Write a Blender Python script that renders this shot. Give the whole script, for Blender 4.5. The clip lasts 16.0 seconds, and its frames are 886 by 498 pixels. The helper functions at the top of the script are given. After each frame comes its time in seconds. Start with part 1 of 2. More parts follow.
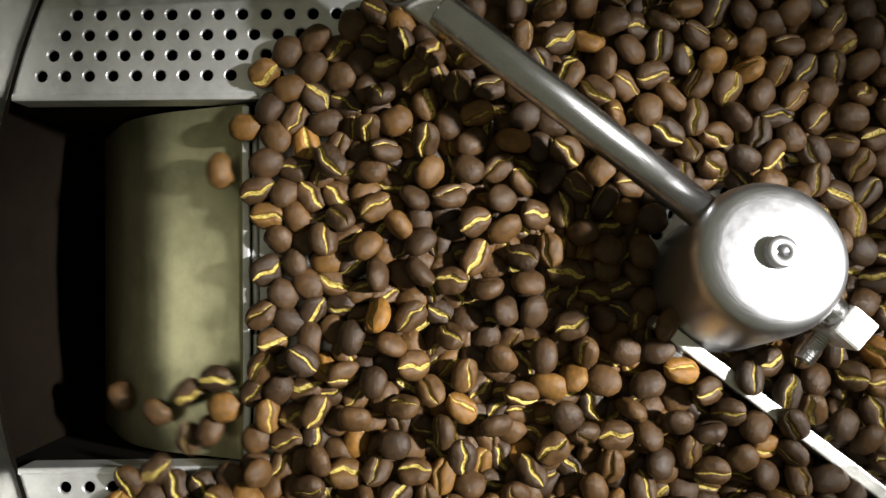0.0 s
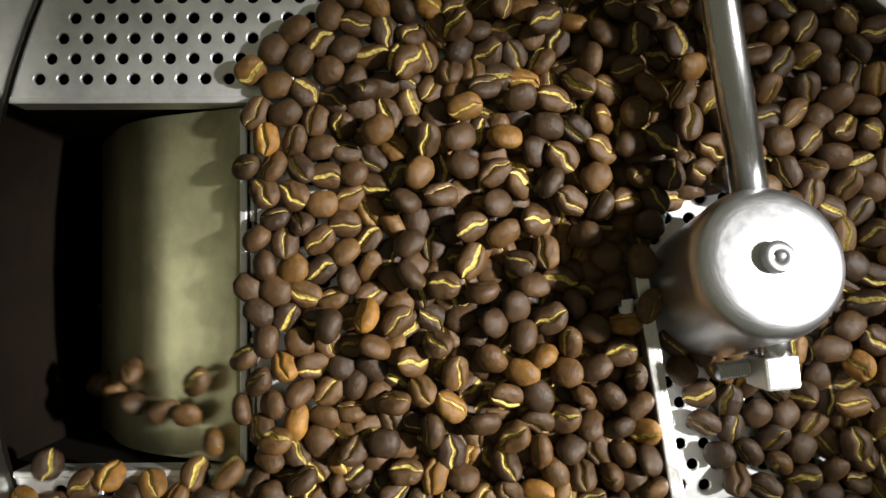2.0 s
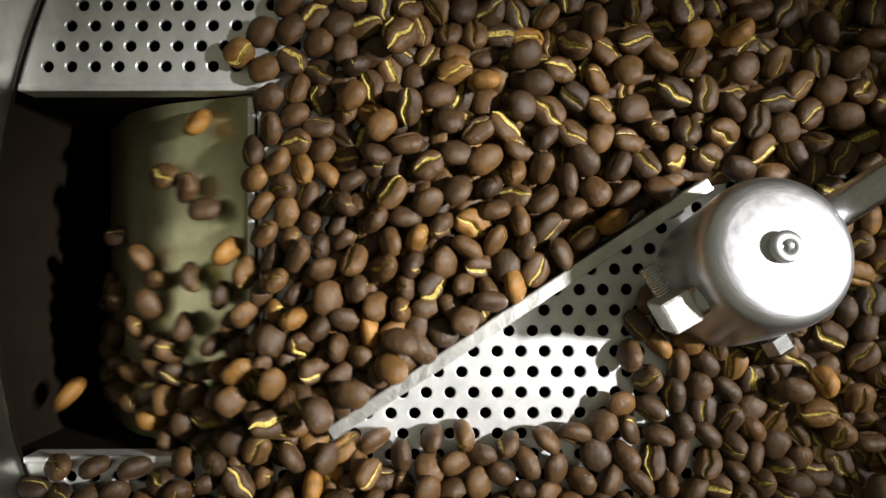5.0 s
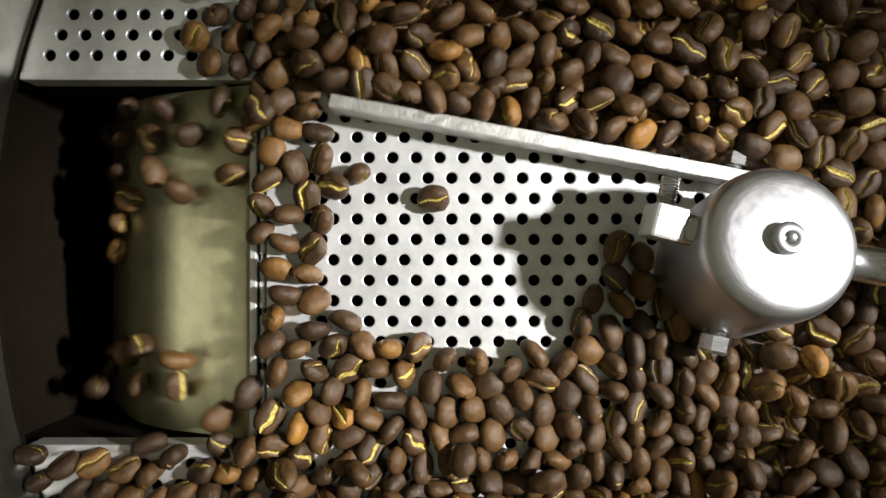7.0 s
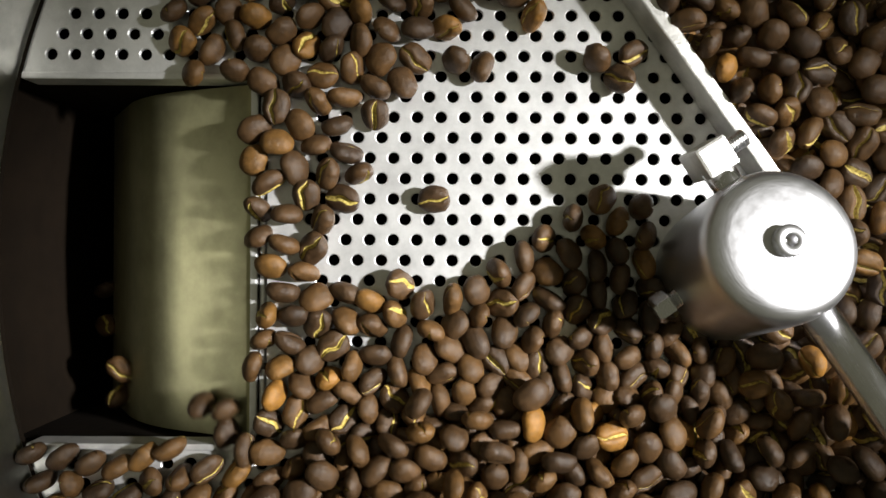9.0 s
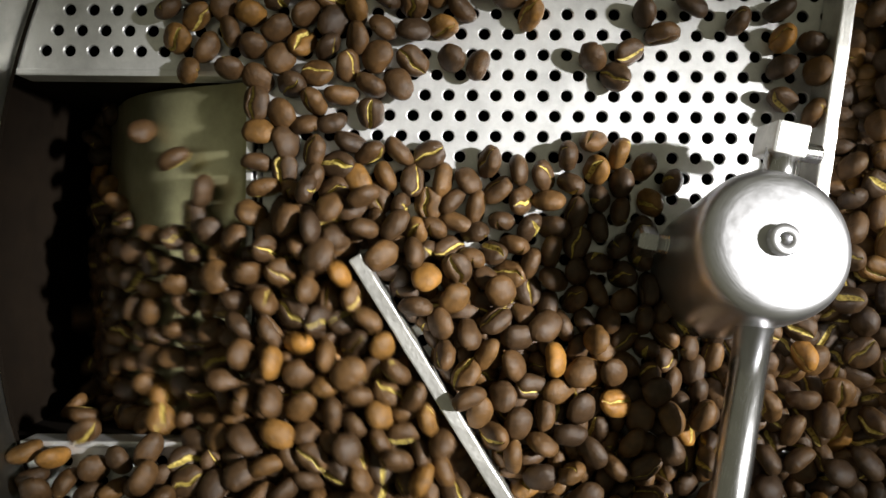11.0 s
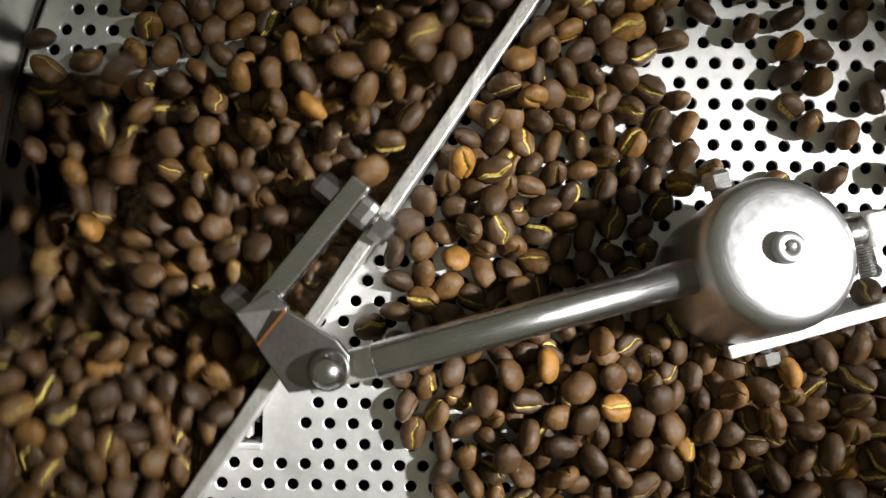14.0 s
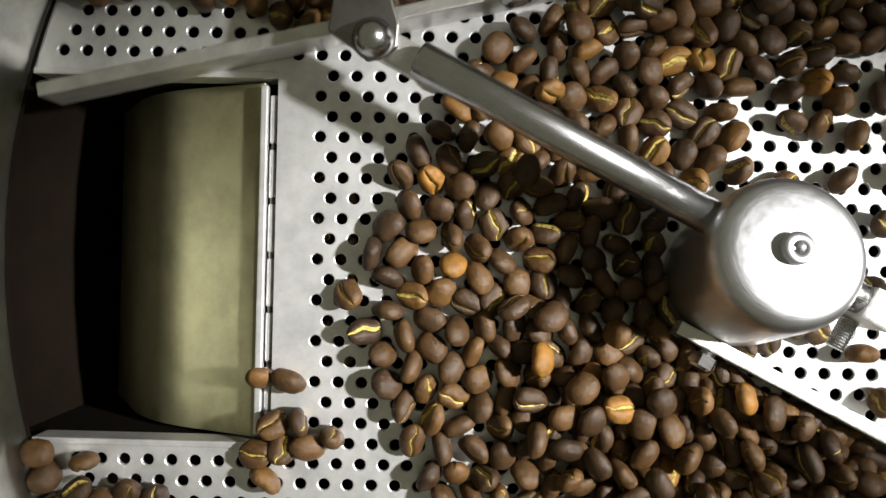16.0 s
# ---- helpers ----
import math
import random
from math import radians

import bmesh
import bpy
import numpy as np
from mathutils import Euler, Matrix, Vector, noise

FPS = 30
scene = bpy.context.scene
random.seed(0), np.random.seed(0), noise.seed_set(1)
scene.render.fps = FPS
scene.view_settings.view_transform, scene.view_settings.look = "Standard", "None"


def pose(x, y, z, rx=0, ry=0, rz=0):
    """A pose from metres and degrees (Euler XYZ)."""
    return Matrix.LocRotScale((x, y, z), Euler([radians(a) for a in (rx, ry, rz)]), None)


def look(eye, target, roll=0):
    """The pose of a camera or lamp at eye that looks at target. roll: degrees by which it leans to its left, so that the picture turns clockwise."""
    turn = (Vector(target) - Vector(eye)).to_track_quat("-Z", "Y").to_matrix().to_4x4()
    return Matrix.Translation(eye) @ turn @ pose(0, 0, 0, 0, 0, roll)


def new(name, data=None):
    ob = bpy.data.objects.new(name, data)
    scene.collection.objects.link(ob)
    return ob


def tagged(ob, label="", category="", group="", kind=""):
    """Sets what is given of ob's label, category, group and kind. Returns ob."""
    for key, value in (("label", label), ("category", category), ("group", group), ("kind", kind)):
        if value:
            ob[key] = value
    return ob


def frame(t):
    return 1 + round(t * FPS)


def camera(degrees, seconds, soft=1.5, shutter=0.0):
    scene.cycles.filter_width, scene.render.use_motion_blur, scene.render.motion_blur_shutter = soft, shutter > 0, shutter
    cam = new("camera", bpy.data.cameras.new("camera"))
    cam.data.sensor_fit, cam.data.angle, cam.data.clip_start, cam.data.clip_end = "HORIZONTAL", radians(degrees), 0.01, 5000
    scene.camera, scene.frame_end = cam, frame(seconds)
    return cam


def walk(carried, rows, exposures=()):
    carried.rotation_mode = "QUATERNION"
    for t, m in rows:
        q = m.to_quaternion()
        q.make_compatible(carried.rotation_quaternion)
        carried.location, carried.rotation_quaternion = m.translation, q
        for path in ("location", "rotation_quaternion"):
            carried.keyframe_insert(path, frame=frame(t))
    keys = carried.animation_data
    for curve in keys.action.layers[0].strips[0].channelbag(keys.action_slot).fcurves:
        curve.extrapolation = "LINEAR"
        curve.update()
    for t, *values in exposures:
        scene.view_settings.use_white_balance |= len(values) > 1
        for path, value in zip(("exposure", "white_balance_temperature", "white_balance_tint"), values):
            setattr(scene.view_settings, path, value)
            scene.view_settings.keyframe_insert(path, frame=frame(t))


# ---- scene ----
cam = camera(58, 16.0, soft=1.5, shutter=0.5)
# small hand sway: tilt, pan and roll in degrees
SWAY = [
    (0, 1.229, -0.481, -0.566), (0.5, 1.280, -0.582, -0.702), (1, 1.329, -0.615, -0.733),
    (1.5, 1.409, -0.645, -0.610), (2, 1.520, -0.663, -0.394), (2.5, 1.566, -0.625, -0.223),
    (3, 1.500, -0.495, -0.178), (3.5, 1.311, -0.352, -0.215), (4, 1.090, -0.273, -0.235),
    (6.5, 0.164, -0.014, -0.038), (7, 0.0, 0.0, 0.0), (7.5, -0.068, -0.011, -0.015),
    (8, -0.011, -0.012, 0.137), (8.5, 0.071, 0.009, 0.291), (9, 0.048, 0.031, 0.313),
    (11.5, -0.093, -0.381, 0.568), (12, -0.047, -0.407, 0.724), (12.5, 0.015, -0.341, 0.862),
    (13, 0.033, -0.224, 0.928), (13.5, 0.068, -0.135, 1.069), (14, 0.147, -0.025, 1.176),
    (14.5, 0.179, 0.129, 1.264), (15, 0.190, 0.287, 1.245), (15.5, 0.108, 0.365, 1.256),
    (16, 0.159, 0.530, 1.310),
]
walk(cam, [(t, pose(0, 0, 0.24044, a, b, c)) for t, a, b, c in SWAY])

# ---------------------------------------------------------------- light
world = bpy.data.worlds.new("room_air")
scene.world = world
world.use_nodes = True
world.node_tree.nodes["Background"].inputs[0].default_value = (0.60, 0.58, 0.40, 1)
world.node_tree.nodes["Background"].inputs[1].default_value = 0.23

spot = bpy.data.lights.new("work_lamp_beam", "SPOT")
spot.energy, spot.color = 130.0, (1.0, 0.985, 0.96)
spot.spot_size, spot.spot_blend, spot.shadow_soft_size = radians(12.9), 1.0, 0.028
lamp_ob = new("work_lamp_beam", spot)
LAMP_AT = (0.790, 0.070, 0.690)
lamp_ob.matrix_world = look(LAMP_AT, (0.002, -0.014, 0.0))
scene.view_settings.exposure = 0.0

# ---------------------------------------------------------------- materials
def material(name):
    m = bpy.data.materials.new(name)
    m.use_nodes = True
    nt = m.node_tree
    return m, nt, nt.nodes["Principled BSDF"]


def add_node(nt, kind, **vals):
    nd = nt.nodes.new(kind)
    for k, v in vals.items():
        nd.inputs[k].default_value = v
    return nd


def ramp(nt, fac, stops):
    nd = nt.nodes.new("ShaderNodeValToRGB")
    els = nd.color_ramp.elements
    while len(els) < len(stops):
        els.new(0.5)
    for e, (p, c) in zip(els, stops):
        e.position, e.color = p, (*c, 1)
    nt.links.new(fac, nd.inputs[0])
    return nd


def steel(name, base, rough, grain=(1, 1, 1), scale=900, bump=0.15, metal=1.0, stain=0.25):
    """Metal with fine grain stretched along one axis, smudges and small scratches."""
    m, nt, bsdf = material(name)
    tc = nt.nodes.new("ShaderNodeTexCoord")
    mp = nt.nodes.new("ShaderNodeMapping")
    mp.inputs["Scale"].default_value = grain
    nt.links.new(tc.outputs["Object"], mp.inputs[0])
    fine = add_node(nt, "ShaderNodeTexNoise", Scale=scale, Detail=4.0)
    nt.links.new(mp.outputs[0], fine.inputs["Vector"])
    big = add_node(nt, "ShaderNodeTexNoise", Scale=70.0, Detail=6.0, Roughness=0.65)
    nt.links.new(tc.outputs["Object"], big.inputs["Vector"])
    dark = tuple(c * (1 - stain) for c in base)
    col = ramp(nt, big.outputs["Fac"], [(0.32, dark), (0.62, base)])
    nt.links.new(col.outputs[0], bsdf.inputs["Base Color"])
    mix = nt.nodes.new("ShaderNodeMath")
    mix.operation = "MULTIPLY_ADD"
    nt.links.new(fine.outputs["Fac"], mix.inputs[0])
    mix.inputs[1].default_value = 0.22
    mix.inputs[2].default_value = rough - 0.11
    nt.links.new(mix.outputs[0], bsdf.inputs["Roughness"])
    bsdf.inputs["Metallic"].default_value = metal
    b = add_node(nt, "ShaderNodeBump", Strength=bump, Distance=0.0002)
    nt.links.new(fine.outputs["Fac"], b.inputs["Height"])
    nt.links.new(b.outputs[0], bsdf.inputs["Normal"])
    return m


def bean_skin():
    m, nt, bsdf = material("roasted_bean_skin")
    info = nt.nodes.new("ShaderNodeObjectInfo")
    tc = nt.nodes.new("ShaderNodeTexCoord")
    tone = ramp(nt, info.outputs["Random"], [
        (0.0, (0.043, 0.025, 0.013)), (0.30, (0.066, 0.037, 0.017)), (0.62, (0.090, 0.048, 0.019)),
        (0.90, (0.124, 0.065, 0.022)), (0.96, (0.19, 0.097, 0.025)), (1.0, (0.30, 0.145, 0.030))])
    big = add_node(nt, "ShaderNodeTexNoise", Scale=260.0, Detail=5.0, Roughness=0.6)
    nt.links.new(tc.outputs["Object"], big.inputs["Vector"])
    mot = ramp(nt, big.outputs["Fac"], [(0.3, (0.50, 0.48, 0.46)), (0.52, (0.95, 0.93, 0.9)), (0.72, (1.35, 1.30, 1.2))])
    mul = nt.nodes.new("ShaderNodeMix")
    mul.data_type, mul.blend_type = "RGBA", "MULTIPLY"
    mul.inputs[0].default_value = 1.0
    nt.links.new(tone.outputs[0], mul.inputs[6])
    nt.links.new(mot.outputs[0], mul.inputs[7])
    nt.links.new(mul.outputs[2], bsdf.inputs["Base Color"])
    bsdf.inputs["Roughness"].default_value = 0.40
    bsdf.inputs["Specular IOR Level"].default_value = 0.38
    wr = add_node(nt, "ShaderNodeTexNoise", Scale=620.0, Detail=7.0, Roughness=0.72, Distortion=0.6)
    nt.links.new(tc.outputs["Object"], wr.inputs["Vector"])
    b = add_node(nt, "ShaderNodeBump", Strength=0.6, Distance=0.0007)
    nt.links.new(wr.outputs["Fac"], b.inputs["Height"])
    nt.links.new(b.outputs[0], bsdf.inputs["Normal"])
    return m


def chaff():
    m, nt, bsdf = material("dry_chaff")
    tc = nt.nodes.new("ShaderNodeTexCoord")
    nz = add_node(nt, "ShaderNodeTexNoise", Scale=900.0, Detail=5.0, Roughness=0.7)
    nt.links.new(tc.outputs["Object"], nz.inputs["Vector"])
    col = ramp(nt, nz.outputs["Fac"], [(0.36, (0.07, 0.04, 0.018)), (0.44, (0.36, 0.26, 0.055)), (0.54, (0.54, 0.43, 0.10)), (0.75, (0.72, 0.60, 0.22))])
    nt.links.new(col.outputs[0], bsdf.inputs["Base Color"])
    bsdf.inputs["Roughness"].default_value = 0.7
    return m


PLATE = steel("perforated_sheet_steel", (0.88, 0.88, 0.88), 0.40, (1, 14, 1), 700, 0.22, 0.7, 0.30)
WALL = steel("tray_wall_steel", (0.50, 0.50, 0.46), 0.38, (1, 1, 8), 500, 0.1, 1.0, 0.3)
TURNED = steel("turned_aluminium", (0.70, 0.70, 0.73), 0.36, (0.25, 0.25, 9), 900, 0.10, 1.0, 0.16)
ROD = steel("polished_rod_steel", (0.60, 0.60, 0.61), 0.24, (0.3, 6, 6), 700, 0.08, 1.0, 0.15)
BLADE = steel("worn_flat_bar", (0.82, 0.81, 0.78), 0.45, (1, 1, 1), 1200, 0.5, 0.9, 0.35)
BRACKET = steel("bracket_steel", (0.32, 0.31, 0.30), 0.38, (6, 1, 1), 600, 0.15, 1.0, 0.35)
# olive in the chute's base colour paints in the reflection of the room
CHUTE = steel("chute_steel_olive_reflection", (0.42, 0.40, 0.23), 0.36, (1, 0.10, 1), 900, 0.12, 0.6, 0.3)
# base near black: the unlit depth below the sheet is put into the colour
DARK = steel("shade_dark_sheet", (0.008, 0.0048, 0.0024), 0.8, (1, 1, 1), 300, 0.2, 0.0, 0.3)
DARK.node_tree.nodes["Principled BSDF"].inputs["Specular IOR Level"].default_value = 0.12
RUST = steel("copper_edge", (0.50, 0.20, 0.08), 0.4, (1, 1, 1), 600, 0.2, 0.8, 0.3)
SKIN, CHAFF = bean_skin(), chaff()


# ---------------------------------------------------------------- mesh helpers
def mesh_of(bm, name, mats, smooth=False):
    me = bpy.data.meshes.new(name)
    bmesh.ops.recalc_face_normals(bm, faces=bm.faces)
    bm.to_mesh(me)
    bm.free()
    for m in mats if isinstance(mats, (list, tuple)) else [mats]:
        me.materials.append(m)
    if smooth:
        me.polygons.foreach_set("use_smooth", [True] * len(me.polygons))
    return me


def part(name, bm, mat, parent, label="", smooth=False):
    ob = new(name, mesh_of(bm, name, mat, smooth))
    ob.parent = parent
    if label:
        tagged(ob, label)
    return ob


def box(sx, sy, sz, m=None, bev=0.0, bm=None):
    """A box of the given size round the origin of m, with bevelled edges."""
    bm = bm or bmesh.new()
    made = bmesh.ops.create_cube(bm, size=1.0)
    vs = made["verts"]
    for v in vs:
        v.co = Vector((v.co.x * sx, v.co.y * sy, v.co.z * sz))
    if bev:
        es = list({e for v in vs for e in v.link_edges})
        out = bmesh.ops.bevel(bm, geom=es, offset=bev, segments=2, profile=0.6, affect="EDGES")
        vs = list({v for f in out["faces"] for v in f.verts} | {v for v in vs if v.is_valid})
    if m is not None:
        for v in vs:
            v.co = m @ v.co
    return bm


def lathe(profile, seg=48, m=None, bm=None):
    """Turns (radius, height) pairs round z."""
    bm = bm or bmesh.new()
    rings = []
    for rad, z in profile:
        if rad < 1e-6:
            rings.append([bm.verts.new((0, 0, z))])
        else:
            rings.append([bm.verts.new((rad * math.cos(2 * math.pi * i / seg), rad * math.sin(2 * math.pi * i / seg), z)) for i in range(seg)])
    for a, b in zip(rings, rings[1:]):
        for i in range(seg):
            j = (i + 1) % seg
            if len(a) == 1 and len(b) > 1:
                bm.faces.new((a[0], b[i], b[j]))
            elif len(b) == 1 and len(a) > 1:
                bm.faces.new((a[i], a[j], b[0]))
            elif len(a) > 1:
                bm.faces.new((a[i], a[j], b[j], b[i]))
    if m is not None:
        bmesh.ops.transform(bm, matrix=m, verts=[v for r in rings for v in r])
    return bm


def along(p, q):
    """A pose at p whose z axis points to q."""
    d = Vector(q) - Vector(p)
    return Matrix.Translation(p) @ d.to_track_quat("Z", "Y").to_matrix().to_4x4()


def bolt_shape(m, head=0.0045, hh=0.004, shank=0.0025, length=0.012, bm=None):
    """A hexagon bolt head on a short threaded shank."""
    bm = lathe([(0, hh), (head * 0.8, hh), (head, hh * 0.8), (head, 0), (shank, 0)], 6, m, bm)
    prof, z = [(shank, 0)], 0.0
    while z > -length:
        prof += [(shank * 1.12, z - 0.0004), (shank, z - 0.0008)]
        z -= 0.0008
    return lathe(prof + [(0, z)], 14, m, bm)


# ---------------------------------------------------------------- how the beans are driven
# lengths in millimetres inside this block
HUB = np.array([84.2, 0.3])          # the stirrer's axis
TRAY_R = 219.0
OPEN_X, OPEN_Y0, OPEN_Y1 = -53.0, -59.0, 51.0
AXIS = HUB + np.array([-1.0, -3.0])   # where it meets the scrapers
SPIN = -21.81                         # degrees a second
THETA0 = 140.8
A_OFF, A_S0, A_S1, A_H = 23.4, -8.0, 122.0, 13.0
A_TURN, B_TURN = 181.4, 221.3
DRAG = 63.0
B_OFF, B_S0, B_S1, B_H = 90.6, -186.0, 57.0, 15.0


def theta(t):
    return THETA0 + SPIN * t


def chute_z(x):
    """Height of the slide: straight at first, then bending down to a drop by the wall."""
    x = np.asarray(x, float)
    run = np.clip(-57.0 - x, 0.0, 25.0)
    s = np.clip(0.40 + (-82.0 - x) / 60.0, 0.40, 0.86)
    rest = np.maximum(0.0, -109.6 - x)
    return -2.5 - run * 0.436 - 60.0 * (0.9165 - np.sqrt(1 - s * s)) - rest * 1.685


def plough(t):
    """The two scrapers at time t: start point, direction, leading side, extent, height."""
    a = math.radians(theta(t) + A_TURN)
    u = np.array([math.cos(a), math.sin(a)])
    n = np.array([u[1], -u[0]])
    b = math.radians(theta(t) + B_TURN)
    w = np.array([math.cos(b), math.sin(b)])
    m = np.array([-w[1], w[0]])
    ride = -3.0 if t < 3.2 else 4.0 if t < 6.3 else -1.0 if t < 7.6 else -3.0 if t < 8.2 else -5.0 if t < 10.5 else -9.0
    return ((AXIS + n * A_OFF, u, n, A_S0, A_S1, A_H + ride), (AXIS + m * B_OFF, w, m, B_S0, B_S1, B_H + (1.0 if 11.8 < t < 14.4 else 20.0)))


def share(layer, *parts):
    """How much of a layer is filled."""
    return parts[layer] if layer < len(parts) else 0.0


def first_beans(rng, t):
    """Hexagonal layers with gaps, deeper along the outer ring that the long scraper is about to collect."""
    pts = []
    pitch = 8.7
    for layer in range(6):
        for j in range(-30, 31):
            for i in range(-30, 31):
                x = HUB[0] + (i + 0.5 * (j % 2) + 0.3 * layer) * pitch + rng.normal(0, 0.9)
                y = HUB[1] + (j + 0.5 * (layer % 2)) * pitch * 0.866 + rng.normal(0, 0.9)
                rho = math.hypot(x - HUB[0], y - HUB[1])
                if rho > TRAY_R - 5 or rho < 26:
                    continue
                if x < OPEN_X + 4 and OPEN_Y0 - 4 < y < OPEN_Y1 + 4:
                    continue
                keep = share(layer, 0.96, 0.62, 0.12)
                if (x > -10 and y > 15) or x > 105:
                    keep = share(layer, 1.0, 0.85, 0.45, 0.1)
                if rho > 118 and x > 100 and y > -40:
                    keep = share(layer, 0.9, 0.5, 0.1)
                if rho > 126 and y < -86:
                    keep = 1.0 if layer < (4 if x < 15 else 5 if x < 110 else 3) else 0.0
                if x < -60 and y > 40:
                    keep *= 0.5 if x > -85 else 0.45 if y > 60 and x > -108 else 0.0
                if x < -85 and y < -50:
                    keep *= 0.15
                if x < -36 and -30 < y < 45:
                    keep *= share(layer, 0.5, 0.2)
                if rng.random() < keep:
                    pts.append((x, y, 4.3 + 6.5 * layer))
    return np.array(pts)


def simulate(t0=-0.5, t1=16.0, every=6):
    """Beans as balls under gravity with friction, pushed by the two scrapers. Returns times and places."""
    rng = np.random.default_rng(5)
    x = first_beans(rng, t0)
    n = len(x)
    r = rng.uniform(3.95, 4.65, n)
    v = np.zeros((n, 3))
    dt = 1 / 60
    alive = np.ones(n, bool)
    times, kept = [], []
    steps = int(round((t1 - t0) / dt))
    for step in range(steps + 1):
        t = t0 + step * dt
        if t > -1e-6 and (step - int(round(-t0 / dt))) % every == 0:
            times.append(max(t, 0.0))
            kept.append(x.copy())
        old = x.copy()
        v[:, 2] -= 4200 * dt
        x = x + v * dt
        x[~alive] = old[~alive]
        # the heap before the long scraper is dragged along with it
        p, u, nn, s0, s1, h = plough(t)[1]
        q = x[:, :2] - p
        e, along_ = q @ nn, q @ u
        k = np.nonzero(alive & (e > 0) & (e < DRAG) & (along_ > s0) & (along_ < s1 + 12) & (x[:, 2] > -2))[0]
        grip = 0.85 * (1 - (e[k] / DRAG) ** 2) * math.radians(SPIN) * dt
        x[k, 0] -= grip * (x[k, 1] - HUB[1])
        x[k, 1] += grip * (x[k, 0] - HUB[0])
        # neighbours by cells, renewed every second step
        if step % 2 == 0:
            cell = 10.0
            idx = np.nonzero(alive)[0]
            cx = np.floor((x[idx, 0] + 400) / cell).astype(int)
            cy = np.floor((x[idx, 1] + 400) / cell).astype(int)
            key = cx * 128 + cy
            order = np.argsort(key, kind="stable")
            ks, ids = key[order], idx[order]
            m = len(ids)
            ii, jj = [], []
            pos = np.arange(m)
            for off in (0, 1, 127, 128, 129):
                lo = pos + 1 if off == 0 else np.searchsorted(ks, ks + off, "left")
                hi = np.searchsorted(ks, ks + off, "right")
                cnt = np.maximum(hi - lo, 0)
                rep = np.repeat(pos, cnt)
                start = np.repeat(lo - np.concatenate(([0], np.cumsum(cnt)[:-1])), cnt)
                ii.append(ids[rep])
                jj.append(ids[start + np.arange(len(rep))])
            ii, jj = np.concatenate(ii), np.concatenate(jj)
            far = ((x[ii] - x[jj]) ** 2).sum(1) < 11.6 ** 2
            ii, jj = ii[far], jj[far]
        touch = np.zeros(n)
        slide = np.zeros(n, bool)
        ploughs = plough(t + dt)
        ahead = [(old[:, :2] - p) @ nn >= -1.0 for p, u, nn, s0, s1, h in plough(t)]
        # the way out at the foot of the slide is choked while the big heap comes
        gate = -130.0 if 8.6 < t < 14.3 else -121.0
        for it in range(2):
            d = x[ii] - x[jj]
            dist = np.sqrt((d * d).sum(1)) + 1e-9
            pen = r[ii] + r[jj] - dist
            hit = pen > 0
            if hit.any():
                hi_, hj = ii[hit], jj[hit]
                c = d[hit] / dist[hit, None] * (pen[hit, None] * 0.5)
                cnt = np.bincount(hi_, minlength=n) + np.bincount(hj, minlength=n)
                w = 1.0 / np.maximum(1, cnt * 0.38)
                # high heaps give way sideways rather than grow
                lift = w * (np.bincount(hi_, c[:, 2], n) - np.bincount(hj, c[:, 2], n))
                x[:, 2] += np.where(lift > 0, lift * np.clip(1.0 - (x[:, 2] - 13.0) / 13.0, 0.12, 1.0), lift)
                for k in range(2):
                    x[:, k] += w * (np.bincount(hi_, c[:, k], n) - np.bincount(hj, c[:, k], n))
                touch = np.maximum(touch, cnt)
            # scrapers
            for (p, u, nn, s0, s1, h), front in zip(ploughs, ahead):
                q = x[:, :2] - p
                s, e = q @ u, q @ nn
                rr = r + 2.2
                inside = (s > s0 - 2) & (s < s1 + 2) & (np.abs(e) < rr) & (x[:, 2] < h + r) & (x[:, 2] > -2)
                if inside.any():
                    k = np.nonzero(inside)[0]
                    side = np.where(front[k], 1.0, -1.0)
                    px = rr[k] - e[k] * side
                    pz = h + r[k] - x[k, 2]
                    up = (pz < px) | ((x[k, 2] > h + 1.5) & (px > r[k] * 0.9))
                    x[k[up], 2] += pz[up]
                    o = ~up
                    x[k[o], :2] += nn * (side[o] * px[o])[:, None]
                    touch[k] += 1
            # hub, tray wall, floor, opening
            q = x[:, :2] - HUB
            rho = np.sqrt((q * q).sum(1)) + 1e-9
            k = (rho < 21 + r) & (x[:, 2] > -2)
            x[k, :2] += q[k] / rho[k, None] * (21 + r[k] - rho[k])[:, None]
            k = rho > TRAY_R - r
            x[k, :2] -= q[k] / rho[k, None] * (rho[k] - TRAY_R + r[k])[:, None]
            inx = (x[:, 0] < OPEN_X) & (x[:, 1] > OPEN_Y0) & (x[:, 1] < OPEN_Y1)
            below = x[:, 2] < 0
            k = below
            x[k, 0] = np.minimum(x[k, 0], OPEN_X - 1)
            x[k, 1] = np.clip(x[k, 1], OPEN_Y0 + 3, OPEN_Y1 - 3)
            k = ~inx & ~below & (x[:, 2] < r)
            x[k, 2] = r[k]
            touch[k] += 1
            k = (inx | below) & (x[:, 0] > gate)
            zs = chute_z(x[:, 0]) + r * 1.1
            k &= (x[:, 2] < zs) & (x[:, 2] > zs - 14)
            x[k, 2] = zs[k]
            slide |= k
            k = k & (x[:, 0] < -57)
            x[k, 0] -= 0.30 if t < 14.3 else 0.6
        v = (x - old) / dt
        sp = np.sqrt((v * v).sum(1))
        lim = np.minimum(1.0, 900 / np.maximum(sp, 1e-6))
        v *= lim[:, None]
        x = old + v * dt
        con = (touch > 0) & ~slide & (x[:, 2] > 2)
        low = con & (x[:, 2] < r + 0.8)
        v[con] *= 0.62
        v[low] *= 0.3
        v[slide] *= 0.88
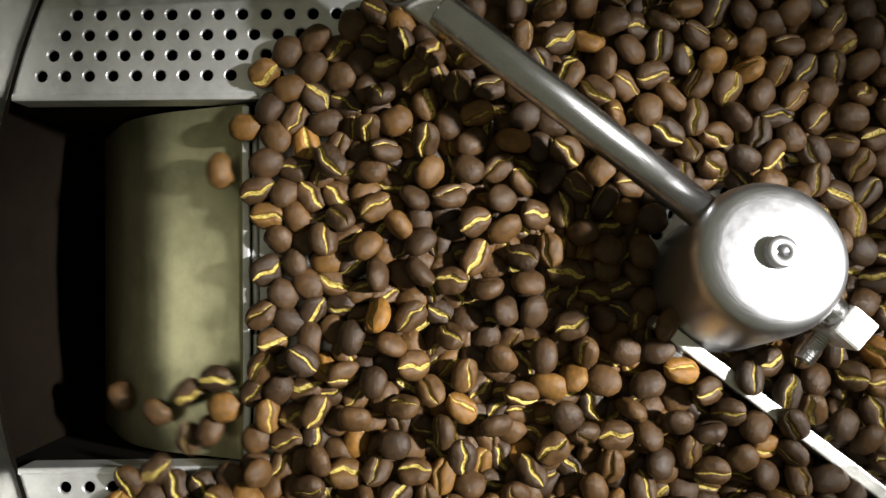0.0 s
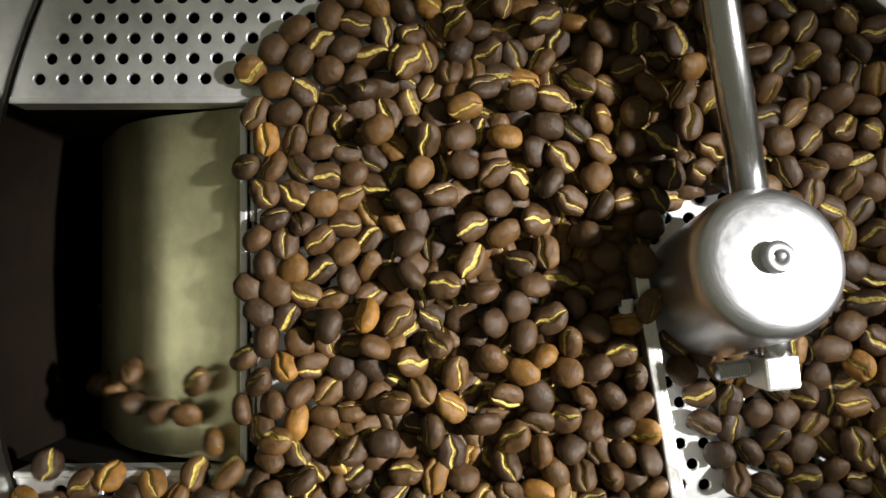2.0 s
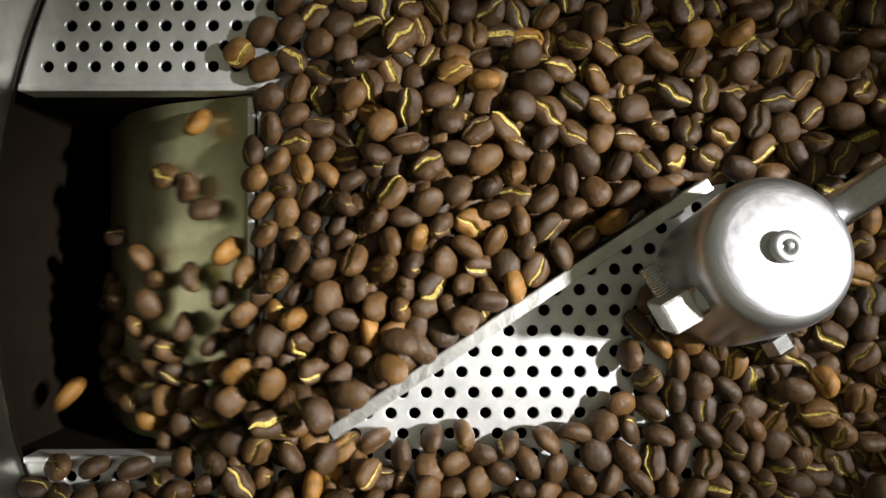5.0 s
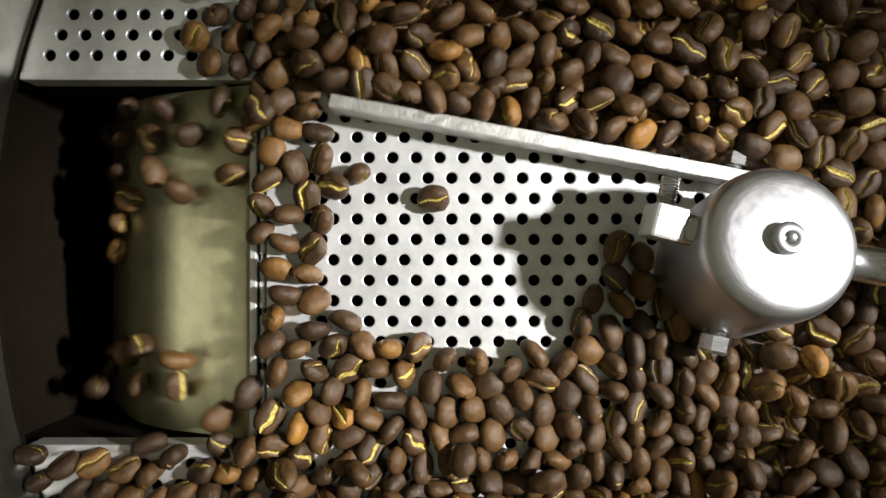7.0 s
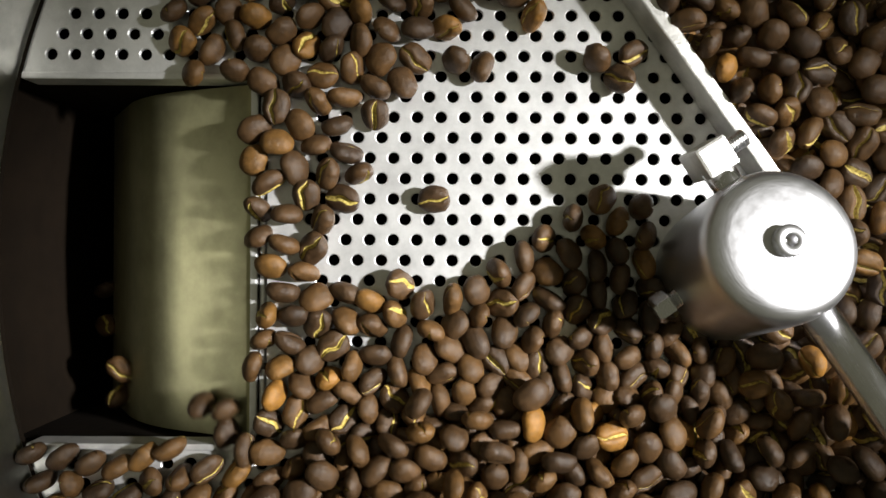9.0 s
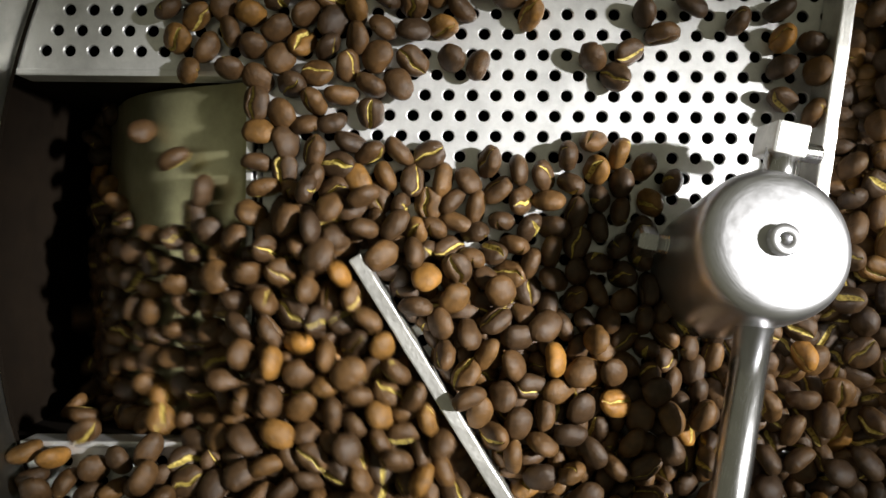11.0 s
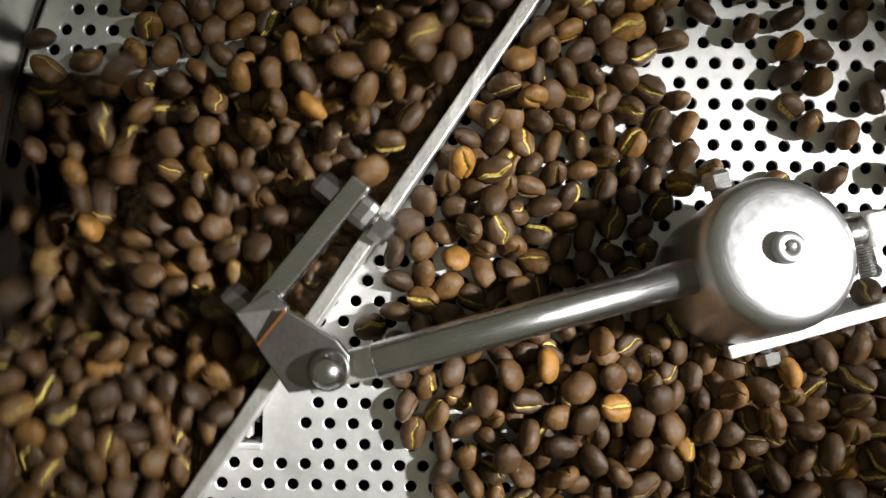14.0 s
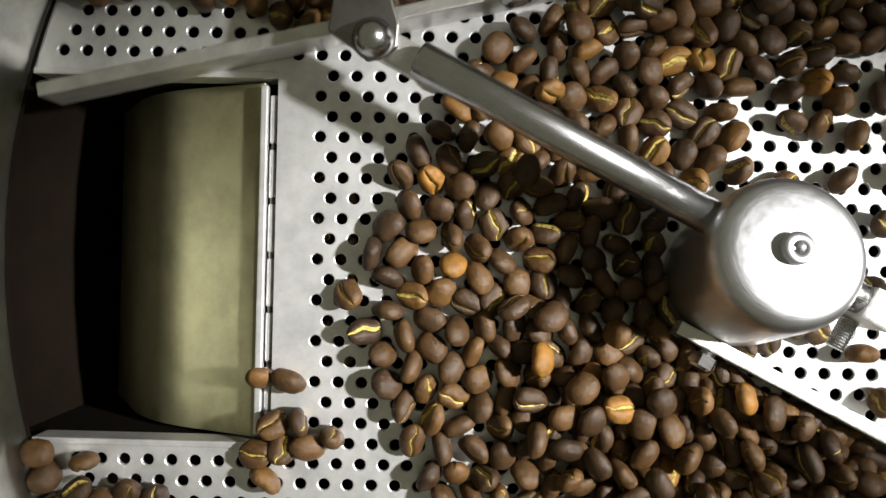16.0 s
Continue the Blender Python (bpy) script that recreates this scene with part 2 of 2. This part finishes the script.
        still = con & (np.abs(x - old).max(1) < np.where(low, 0.16, 0.07))
        x[still, :2] = old[still, :2]
        x[~alive] = old[~alive]
        gone = alive & (x[:, 2] < -170)
        alive &= ~gone
        v[~alive] = 0
    return np.array(times), np.array(kept), r

# ---------------------------------------------------------------- the cooling tray
HX, HY = HUB[0] / 1000, HUB[1] / 1000
R_IN = TRAY_R / 1000
OX, OY0, OY1 = OPEN_X / 1000, OPEN_Y0 / 1000, OPEN_Y1 / 1000
HOLE_PITCH, HOLE_R = 0.00711, 0.00178


def clip(poly, nx, ny, d):
    """Keeps the side of a polygon where nx*x + ny*y <= d."""
    out = []
    for k in range(len(poly)):
        a, b = poly[k], poly[(k + 1) % len(poly)]
        da, db = nx * a[0] + ny * a[1] - d, nx * b[0] + ny * b[1] - d
        if da <= 0:
            out.append(a)
        if (da < 0 < db) or (db < 0 < da):
            s = da / (da - db)
            out.append((a[0] + s * (b[0] - a[0]), a[1] + s * (b[1] - a[1])))
    return out


def perforated_sheet():
    """A round sheet in six-sided cells, each with a real hole, cut out at the discharge opening."""
    verts, faces = [], []
    thick = 0.0012
    row = HOLE_PITCH * math.sqrt(3) / 2
    x0, y0 = -0.03298, 0.03366            # the centre of one hole
    side = HOLE_PITCH / math.sqrt(3)

    def poly(pts, z):
        base = len(verts)
        verts.extend((x, y, z) for x, y in pts)
        faces.append(tuple(range(base, base + len(pts))))

    for j in range(-42, 36):
        for i in range(-22, 54):
            cx, cy = x0 + (i + 0.5 * (j % 2)) * HOLE_PITCH, y0 + j * row
            rho = math.hypot(cx - HX, cy - HY)
            if rho > R_IN + 0.006:
                continue
            hexa = [(cx + side * math.cos(radians(30 + 60 * k)), cy + side * math.sin(radians(30 + 60 * k))) for k in range(6)]
            in_x = cx < OX + 0.0095
            near_open = in_x and OY0 - 0.0042 < cy < OY1 + 0.0042
            if rho < R_IN - 0.008 and not near_open:
                seg = 12
                base = len(verts)
                for z, rad in ((0, HOLE_R * 1.16), (-0.0002, HOLE_R), (-thick, HOLE_R)):
                    verts.extend((cx + rad * math.cos(radians(30 * k)), cy + rad * math.sin(radians(30 * k)), z) for k in range(seg))
                rim = []
                for k in range(seg):
                    a = hexa[((k - 1) // 2) % 6]
                    if k % 2 == 1:
                        rim.append(a)
                    else:
                        b = hexa[(k // 2) % 6]
                        a = hexa[(k // 2 - 1) % 6]
                        rim.append(((a[0] + b[0]) / 2, (a[1] + b[1]) / 2))
                verts.extend((x, y, 0) for x, y in rim)
                for k in range(seg):
                    l = (k + 1) % seg
                    faces.append((base + k, base + 3 * seg + k, base + 3 * seg + l, base + l))
                    faces.append((base + k, base + l, base + seg + l, base + seg + k))
                    faces.append((base + seg + k, base + seg + l, base + 2 * seg + l, base + 2 * seg + k))
                continue
            pieces = [hexa]
            if cx < OX + 0.012 and OY0 - 0.008 < cy < OY1 + 0.008:
                right = clip(hexa, -1, 0, -OX)
                left = clip(hexa, 1, 0, OX)
                pieces = [right, clip(left, 0, -1, -OY1) if left else [], clip(left, 0, 1, OY0) if left else []]
            for p in pieces:
                if len(p) > 2 and rho > R_IN - 0.012:
                    for k in range(120):
                        if len(p) < 3:
                            break
                        a = 2 * math.pi * k / 120
                        if math.cos(a) * (cx - HX) + math.sin(a) * (cy - HY) > R_IN - 0.014:
                            p = clip(p, math.cos(a), math.sin(a), R_IN + math.cos(a) * HX + math.sin(a) * HY)
                if len(p) > 2:
                    poly(p, 0)
    me = bpy.data.meshes.new("perforated_sheet")
    me.from_pydata(verts, [], faces)
    bm = bmesh.new()
    bm.from_mesh(me)
    bmesh.ops.remove_doubles(bm, verts=bm.verts, dist=0.00002)
    bm.to_mesh(me)
    bm.free()
    me.materials.append(PLATE)
    return me


tray = tagged(new("cooling_tray"), "round perforated steel cooling tray with a discharge opening", "cooling tray")
sheet = new("perforated_sheet", perforated_sheet())
sheet.parent = tray
tagged(sheet, "bright perforated stainless steel sheet")

wall_bm = lathe([(R_IN, -0.002), (R_IN, 0.042), (R_IN + 0.002, 0.045), (R_IN + 0.010, 0.045), (R_IN + 0.012, 0.042), (R_IN + 0.012, -0.09),
                 (R_IN + 0.008, -0.09), (R_IN + 0.008, -0.002), (R_IN, -0.002)], 240, Matrix.Translation((HX, HY, 0)))
part("side_wall", wall_bm, WALL, tray, "brushed steel side wall of the tray")
# dark gap between sheet and wall
seam = lathe([(R_IN - 0.0016, 0.0004), (R_IN - 0.0004, 0.0005)], 240, Matrix.Translation((HX, HY, 0)))
part("seam", seam, DARK, tray, "dark seam along the wall")
# folded lips round the opening
part("lip", box(0.074, 0.0022, 0.010, Matrix.Translation((OX - 0.037, OY1 + 0.0008, -0.0042)), 0.0006), PLATE, tray)
part("lip", box(0.072, 0.0022, 0.010, Matrix.Translation((OX - 0.036, OY0 - 0.0008, -0.0042)), 0.0006), PLATE, tray)
part("lip", box(0.0016, OY1 - OY0 - 0.002, 0.008, Matrix.Translation((OX + 0.0006, (OY0 + OY1) / 2, -0.0045)), 0.0005), BRACKET, tray)
# closed bottom below the sheet, its shade painted in as near-black
part("plenum", lathe([(R_IN + 0.007, -0.004), (R_IN + 0.007, -0.21), (0, -0.21)], 64, Matrix.Translation((HX, HY, 0))), DARK, tray, "plenum under the sheet, shade put into its near-black colour")

# ---------------------------------------------------------------- discharge chute with its hinged flap
chute = tagged(new("discharge_chute"), "curved steel discharge chute open below the tray", "chute")
bm = bmesh.new()
prof = []
for k in range(25):
    x = -57.5 - 69.5 * k / 24
    prof.append((x / 1000, float(chute_z(x)) / 1000))
prof.append((-0.1282, -0.11))
prof.append((-0.1286, -0.20))
for y in (OY0 + 0.001, OY1 - 0.001):
    for dz in (0.0, -0.0015):
        for x, z in prof:
            bm.verts.new((x, y, z + dz))
bm.verts.ensure_lookup_table()
n = len(prof)
for k in range(n - 1):
    v = bm.verts
    bm.faces.new((v[k], v[k + 1], v[2 * n + k + 1], v[2 * n + k]))
    bm.faces.new((v[n + k], v[n + k + 1], v[3 * n + k + 1], v[3 * n + k]))
bm.faces.new((bm.verts[0], bm.verts[n], bm.verts[3 * n], bm.verts[2 * n]))
part("slide", bm, CHUTE, chute, "worn curved steel slide", True)
# cheeks share the near-black that paints in the chute's shade
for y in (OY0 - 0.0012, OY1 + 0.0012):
    part("cheek", box(0.11, 0.0016, 0.19, Matrix.Translation((OX - 0.054, y, -0.104))), DARK, chute, "chute cheek, shade put into its near-black colour")
part("flap_edge", box(0.0022, OY1 - OY0 - 0.004, 0.0030, Matrix.Translation((-0.0572, (OY0 + OY1) / 2, -0.0018)), 0.0005), PLATE, chute, "bright edge of the flap")
hinge = part("hinge", lathe([(0, 0), (0.00075, 0), (0.00075, 0.094), (0, 0.094)], 12, along((-0.0545, OY0 + 0.006, -0.0022), (-0.0545, OY1, -0.0022))), BRACKET, chute, "thin piano hinge", True)
for k in range(6):
    y = OY0 + 0.008 + k * 0.0165
    part("knuckle", lathe([(0, 0), (0.0011, 0), (0.0012, 0.0005), (0.0012, 0.0140), (0.0011, 0.0145), (0, 0.0145)], 12, along((-0.0545, y, -0.0022), (-0.0545, y + 1, -0.0022))), PLATE, hinge, smooth=True)

# ---------------------------------------------------------------- hub
LEAN = 12.5
hub = tagged(new("stirrer_hub"), "brushed aluminium hub with a domed edge and centre bolt", "hub")
hub.matrix_world = Matrix.Translation((0.0838, -0.0068, 0)) @ pose(0, 0, 0, -LEAN, 2.5, 0)
part("hub_body", lathe([(0.0203, -0.003), (0.0204, 0.0345), (0.0203, 0.0362), (0.0200, 0.0380), (0.0194, 0.0396), (0.0185, 0.0408), (0.0173, 0.0416), (0.0158, 0.0421),
                        (0.0142, 0.0423), (0.0100, 0.0424), (0.0041, 0.0425)], 96), TURNED, hub, smooth=True)
part("centre_bolt", lathe([(0.0, 0.0428), (0.0014, 0.0428), (0.0015, 0.0446), (0.0018, 0.0450), (0.0037, 0.0450), (0.0041, 0.0446), (0.0041, 0.0419)], 40), TURNED, hub, "socket bolt on top of the hub", True)

# ---------------------------------------------------------------- stirrer: rod, bracket, scrapers
# built in its own space with the rod along +x; the stirrer's axis is its origin
stirrer = tagged(new("stirrer"), "steel stirrer with a round rod and two scrapers turning", "stirrer")
rod = part("rod", lathe([(0, 0.012), (0.0049, 0.012), (0.0049, 0.1078), (0.0045, 0.1084), (0, 0.1084)], 48, along((0, 0, 0.0300), (1, 0, 0.0300))), ROD, stirrer, "polished round steel rod", True)
part("tang", box(0.0220, 0.0088, 0.0042, Matrix.Translation((0.1165, 0.0003, 0.0245)), 0.001), BLADE, rod, "flattened rod end")
part("stub", lathe([(0, 0), (0.0042, 0), (0.0042, 0.012), (0, 0.012)], 28, along((-0.0140, 0, 0.0300), (-1, 0, 0.0300))), ROD, rod, smooth=True)
part("clamp_block", box(0.0086, 0.0090, 0.0150, pose(-0.0285, 0.0005, 0.0270, 0, 0, -3), 0.0009), BLADE, rod, "square clamp block")
part("clamp_screw", bolt_shape(along((-0.0275, 0.0040, 0.0225), (-0.0275, -1, 0.0225)), 0.0042, 0.002, 0.0024, 0.009), ROD, rod, "threaded clamp screw")


def line_pose(off_vec, u, s, z):
    p = Vector(off_vec) + Vector(u) * s
    a = math.degrees(math.atan2(u[1], u[0]))
    return pose(p.x, p.y, z, 0, 0, a)


def worn_bar(length, thick, height, m, seed):
    """A flat bar with softly bevelled, slightly nicked edges."""
    bm = box(length, thick, height, None, 0.0005)
    cuts = [e for e in bm.edges if abs(e.verts[0].co.x - e.verts[1].co.x) > length * 0.8]
    bmesh.ops.subdivide_edges(bm, edges=cuts, cuts=40)
    for v in bm.verts:
        if v.co.z > 0:
            v.co.y += 0.00018 * noise.noise(Vector((v.co.x * 260, seed, v.co.y * 300)))
            v.co.z += 0.00018 * noise.noise(Vector((v.co.x * 340, v.co.y * 500, seed)))
        v.co = m @ v.co
    return bm


# inner scraper, opposite to the rod
ua = (math.cos(radians(A_TURN)), math.sin(radians(A_TURN)))
na = (ua[1], -ua[0])
oa = (na[0] * A_OFF / 1000, na[1] * A_OFF / 1000)
mid, ln = (A_S0 + A_S1) / 2000, (A_S1 - A_S0) / 1000
inner = part("inner_scraper", worn_bar(ln, 0.0040, A_H / 1000 - 0.0005, line_pose(oa, ua, mid, A_H / 2000), 3), BLADE, stirrer, "bright worn flat-bar scraper")
part("scraper_bolt", bolt_shape(along((-0.0045, 0.0268, 0.0085), (-0.0045, 1, 0.0085)), 0.0040, 0.0042, 0.0024, 0.006), ROD, inner)
part("set_screw", bolt_shape(along((-0.0010, -0.0225, 0.0140), (-0.0010, -1, 0.0140)), 0.0044, 0.0052, 0.0026, 0.004), ROD, stirrer)

# outer scraper, on the bracket at the rod's end
ub = (math.cos(radians(B_TURN)), math.sin(radians(B_TURN)))
nb = (-ub[1], ub[0])
ob_ = (nb[0] * B_OFF / 1000, nb[1] * B_OFF / 1000)
mid, ln = (B_S0 + B_S1) / 2000, (B_S1 - B_S0) / 1000
outer = part("outer_scraper", worn_bar(ln, 0.0040, B_H / 1000 - 0.0005, line_pose(ob_, ub, mid, B_H / 2000), 8), BLADE, stirrer, "long worn flat-bar scraper")


def plate_shape(outline, z0, z1, bev=0.0006):
    """A flat plate with the outline given in millimetres."""
    bm = bmesh.new()
    f = bm.faces.new([bm.verts.new((x / 1000, y / 1000, z0)) for x, y in outline])
    out = bmesh.ops.extrude_face_region(bm, geom=[f])
    for v in out["geom"]:
        if isinstance(v, bmesh.types.BMVert):
            v.co.z = z1
    bmesh.ops.recalc_face_normals(bm, faces=bm.faces)
    bmesh.ops.bevel(bm, geom=list(bm.edges), offset=bev, segments=2, profile=0.5, affect="EDGES")
    return bm


bracket = part("bracket", plate_shape([(137.0, -8.0), (127.0, -15.6), (116.0, -4.5), (113.8, 0.5), (115.5, 5.0), (120.5, 7.2), (132.0, 6.0)], 0.0270, 0.0300), BRACKET, stirrer, "dark folded steel bracket plate")
fold = plate_shape([(141.0, -18.0), (131.0, -22.0), (127.0, -15.8), (137.0, -8.2)], 0.0218, 0.0250)
for v in fold.verts:
    d = ((v.co.x - 0.132) * -0.6 + (v.co.y + 0.012) * -0.8)
    v.co.z -= max(0.0, d) * 0.45 - 0.0042
part("fold", fold, BRACKET, bracket, "bent-down part of the bracket")
ridge = Vector((0.1270, -0.0157, 0)) - Vector((0.1370, -0.0081, 0))
part("edge", box(ridge.length * 0.94, 0.0007, 0.0007, pose(0.1320, -0.0119, 0.0302, 0, 0, math.degrees(math.atan2(ridge.y, ridge.x))), 0.0001), RUST, bracket, "copper-coloured worn bend")
part("pivot_washer", lathe([(0.0030, 0), (0.0056, 0), (0.0057, 0.0012), (0.0030, 0.0012)], 36, Matrix.Translation((0.1200, 0.0024, 0.0302))), BRACKET, bracket, smooth=True)
part("pivot_nut", lathe([(0.0050, 0), (0.0051, 0.0012), (0.0047, 0.0026), (0.0040, 0.0044), (0.0028, 0.0057), (0.0012, 0.0064), (0, 0.0066)], 36, Matrix.Translation((0.1200, 0.0024, 0.0312))), ROD, bracket, "shiny domed nut", True)
# carrier bar beside the scraper, with lugs and bolts through it
dirb = Vector((97.4 - 135.2, -48.6 + 20.4, 0)).normalized()
ctr = Vector((0.1163, -0.0338, 0))
turn = math.degrees(math.atan2(dirb.y, dirb.x))
bar = part("carrier_bar", box(0.0500, 0.0062, 0.0085, pose(ctr.x, ctr.y, 0.0172, 0, 0, turn), 0.0008), ROD, stirrer, "thick flat carrier bar")
side = Vector((-dirb.y, dirb.x, 0))
if side.dot(Vector((-ctr.x, -ctr.y, 0))) < 0:
    side = -side
lug_at = ctr + dirb * 0.0185 + side * 0.0050
part("lug", box(0.0092, 0.0078, 0.0120, pose(lug_at.x, lug_at.y, 0.0155, 0, 0, turn), 0.0024), BRACKET, bar, "rounded lug")
for s_, hd in ((0.0185, 0.0046), (-0.0215, 0.0040)):
    p = ctr + dirb * s_ + side * (0.0100 if s_ > 0 else 0.004)
    q = p + side
    part("bolt", bolt_shape(along((p.x, p.y, 0.0165), (q.x, q.y, 0.0165)), hd, 0.0052, 0.0026, 0.006), ROD, bar, "hexagon bolt")
    p = ctr + dirb * (s_ - 0.001) - side * 0.0034
    q = p - side
    part("bolt", bolt_shape(along((p.x, p.y, 0.0175), (q.x, q.y, 0.0175)), 0.0040, 0.0070, 0.0024, 0.003), BRACKET, bar, "dark hexagon bolt")

# ---------------------------------------------------------------- beans
def bean_mesh(k, rng):
    """One roasted bean: a domed back, a flatter face and a crooked chaff-filled crease."""
    a, b, c = rng.uniform(4.8, 5.7), rng.uniform(4.0, 4.6), rng.uniform(3.2, 3.8)
    groove = rng.uniform(0.06, 0.15)
    phase, sway = rng.uniform(0, 6), rng.uniform(0.3, 1.0)
    egg = rng.uniform(-0.08, 0.08)
    bm = bmesh.new()
    rows, nx = [], 13
    ts = [-math.cos(math.pi * (i + 0.35) / (nx - 0.3)) for i in range(nx)]
    for t in ts:
        w = max(0.0, 1 - abs(t) ** 2.5) ** 0.52 * (1 + egg * t)
        cut = sway * (math.sin(phase + 2.6 * t) + 0.45 * math.sin(2.1 * phase + 7.0 * t))
        ring = []
        for ang in range(0, 181, 20):
            q = radians(ang)
            ring.append((b * w * math.cos(q), c * w * math.sin(q) ** 0.9 if ang not in (0, 180) else 0))
        lowz = -2.2 * w ** 0.75
        for f in (-0.78, -0.42, -groove - 0.10, -groove, 0.0, groove, groove + 0.10, 0.42, 0.78):
            z = lowz * (1 - abs(f) ** 3 * 0.75)
            if abs(f) == 0:
                z = lowz * 0.48
            elif abs(abs(f) - groove) < 1e-6:
                z = lowz * 0.74
            shift = cut * (1 - abs(f)) if abs(f) < 0.5 else 0
            ring.append((b * w * f + shift * w, z))
        rows.append([bm.verts.new((a * t / 1000, (y + 0.12 * math.sin(5 * t + phase)) / 1000, z / 1000)) for y, z in ring])
    m = len(rows[0])
    for p, q in zip(rows, rows[1:]):
        for i in range(m):
            j = (i + 1) % m
            f = bm.faces.new((p[i], p[j], q[j], q[i]))
            if i in (13, 14) or (k % 3 == 0 and i in (12,)):
                f.material_index = 1
    for rw, t in ((rows[0], -1), (rows[-1], 1)):
        tip = bm.verts.new((t * a / 1000 * 1.0, 0, -0.0004))
        for i in range(m):
            bm.faces.new((rw[i], rw[(i + 1) % m], tip))
    for v in bm.verts:
        nz = noise.noise(v.co * 420 + Vector((k * 7.1, 0, 0)))
        n2 = noise.noise(v.co * 1100 + Vector((0, k * 3.7, 0)))
        v.co *= 1 + 0.055 * nz + 0.02 * n2
    return mesh_of(bm, "coffee_bean", [SKIN, CHAFF], True)


T_KEYS, PLACES, _radii = simulate()
bean_rng = np.random.default_rng(11)
BEAN_MESHES = [bean_mesh(k, random.Random(40 + k)) for k in range(14)]


def bean_tracks():
    """For each bean that comes near: its rows of time and pose."""
    tracks = []
    n = PLACES.shape[1]
    for k in range(n):
        path = PLACES[:, k]
        near = (path[:, 0] < 142) & (np.abs(path[:, 1]) < 83) & (path[:, 2] > -70)
        if not near.any():
            continue
        if near[0] and path[0, 2] < -100:
            continue
        face = 180.0 if bean_rng.random() < 0.66 else 0.0
        tilt = 16 if path[0, 2] < 6 else 34
        q = Euler((radians(face + bean_rng.normal(0, tilt)), radians(bean_rng.normal(0, tilt * 0.7)), bean_rng.uniform(0, 6.283))).to_quaternion()
        rows = []
        last, lastq = 0, q.copy()
        for i in range(len(T_KEYS)):
            if i:
                d = path[i] - path[i - 1]
                run = math.hypot(d[0], d[1])
                if path[i, 2] < -1 and run + abs(d[2]) > 1:
                    ax = Vector(bean_rng.normal(0, 1, 3)).normalized()
                    q = (Matrix.Rotation(radians(28), 3, ax).to_quaternion() @ q)
                elif run > 0.25:
                    ax = Vector((-d[1], d[0], bean_rng.normal(0, 0.5) * run)).normalized()
                    q = Matrix.Rotation(min(run / 4.3 * 0.15, 0.9), 3, ax).to_quaternion() @ q
            gap = np.abs(path[i] - path[last]).max()
            moved = gap > 2.4 or (gap > 0.5 and i - last >= 3)
            ahead = i + 1 < len(T_KEYS) and np.abs(path[i + 1] - path[i]).max() > 0.5
            if i == 0 or i == len(T_KEYS) - 1 or moved or (ahead and i > last + 3):
                rows.append((float(T_KEYS[i]), Matrix.LocRotScale(Vector(path[i]) / 1000, q, None)))
                last = i
        tracks.append(rows)
    return tracks


TRACKS, STILL = [], []
for rows in bean_tracks():
    travel = max((rows[0][1].translation - m.translation).length for _, m in rows)
    (TRACKS if travel > 0.0012 else STILL).append(rows)
BEANS = []
for k, rows in enumerate(TRACKS):
    bean = new("coffee_bean", BEAN_MESHES[k % len(BEAN_MESHES)])
    bean.matrix_basis = rows[0][1]
    tagged(bean, "roasted brown coffee bean with a golden crease", "coffee bean", "coffee beans in the tray")
    BEANS.append(bean)
# beans that nothing stirs stay where they lie
heap = bmesh.new()
for k, rows in enumerate(STILL):
    if k < 60:
        bean = new("coffee_bean", BEAN_MESHES[k % len(BEAN_MESHES)])
        bean.matrix_basis = rows[0][1]
        tagged(bean, "roasted brown coffee bean with a golden crease", "coffee bean", "coffee beans in the tray")
        continue
    start = len(heap.verts)
    heap.from_mesh(BEAN_MESHES[k % len(BEAN_MESHES)])
    heap.verts.ensure_lookup_table()
    for v in heap.verts[start:]:
        v.co = rows[0][1] @ v.co
if len(heap.verts):
    rest = new("coffee_beans", mesh_of(heap, "coffee_beans", [SKIN, CHAFF], True))
    tagged(rest, "resting roasted brown coffee beans on the tray", "coffee beans", kind="stuff")
else:
    heap.free()


# ---------------------------------------------------------------- what moves
def motions():
    ax, ay = AXIS[0] / 1000, AXIS[1] / 1000
    rows = [(16.0 * k / 64, pose(ax, ay, 0, 0, 0, theta(16.0 * k / 64))) for k in range(65)]
    walk(stirrer, rows)
    # the shaft leans, so the rod and its bracket circle a little off the scrapers' axis
    for ob, lean, own, turned in ((rod, (0.0034, 0.0036, 0), (0, 0, 0), 0.8), (bracket, (0.0, 0.0048, 0), (-0.0026, 0.0002, 0), 0.0)):
        walk(ob, [(t, Matrix.Translation(Vector(own) + Matrix.Rotation(radians(-theta(t)), 3, "Z") @ Vector(lean)) @ pose(0, 0, 0, 0, 0, turned)) for t, _ in rows])
    for bean, path in zip(BEANS, TRACKS):
        if len(path) > 2 or (path[0][1].translation - path[-1][1].translation).length > 0.0003:
            walk(bean, path)


motions()
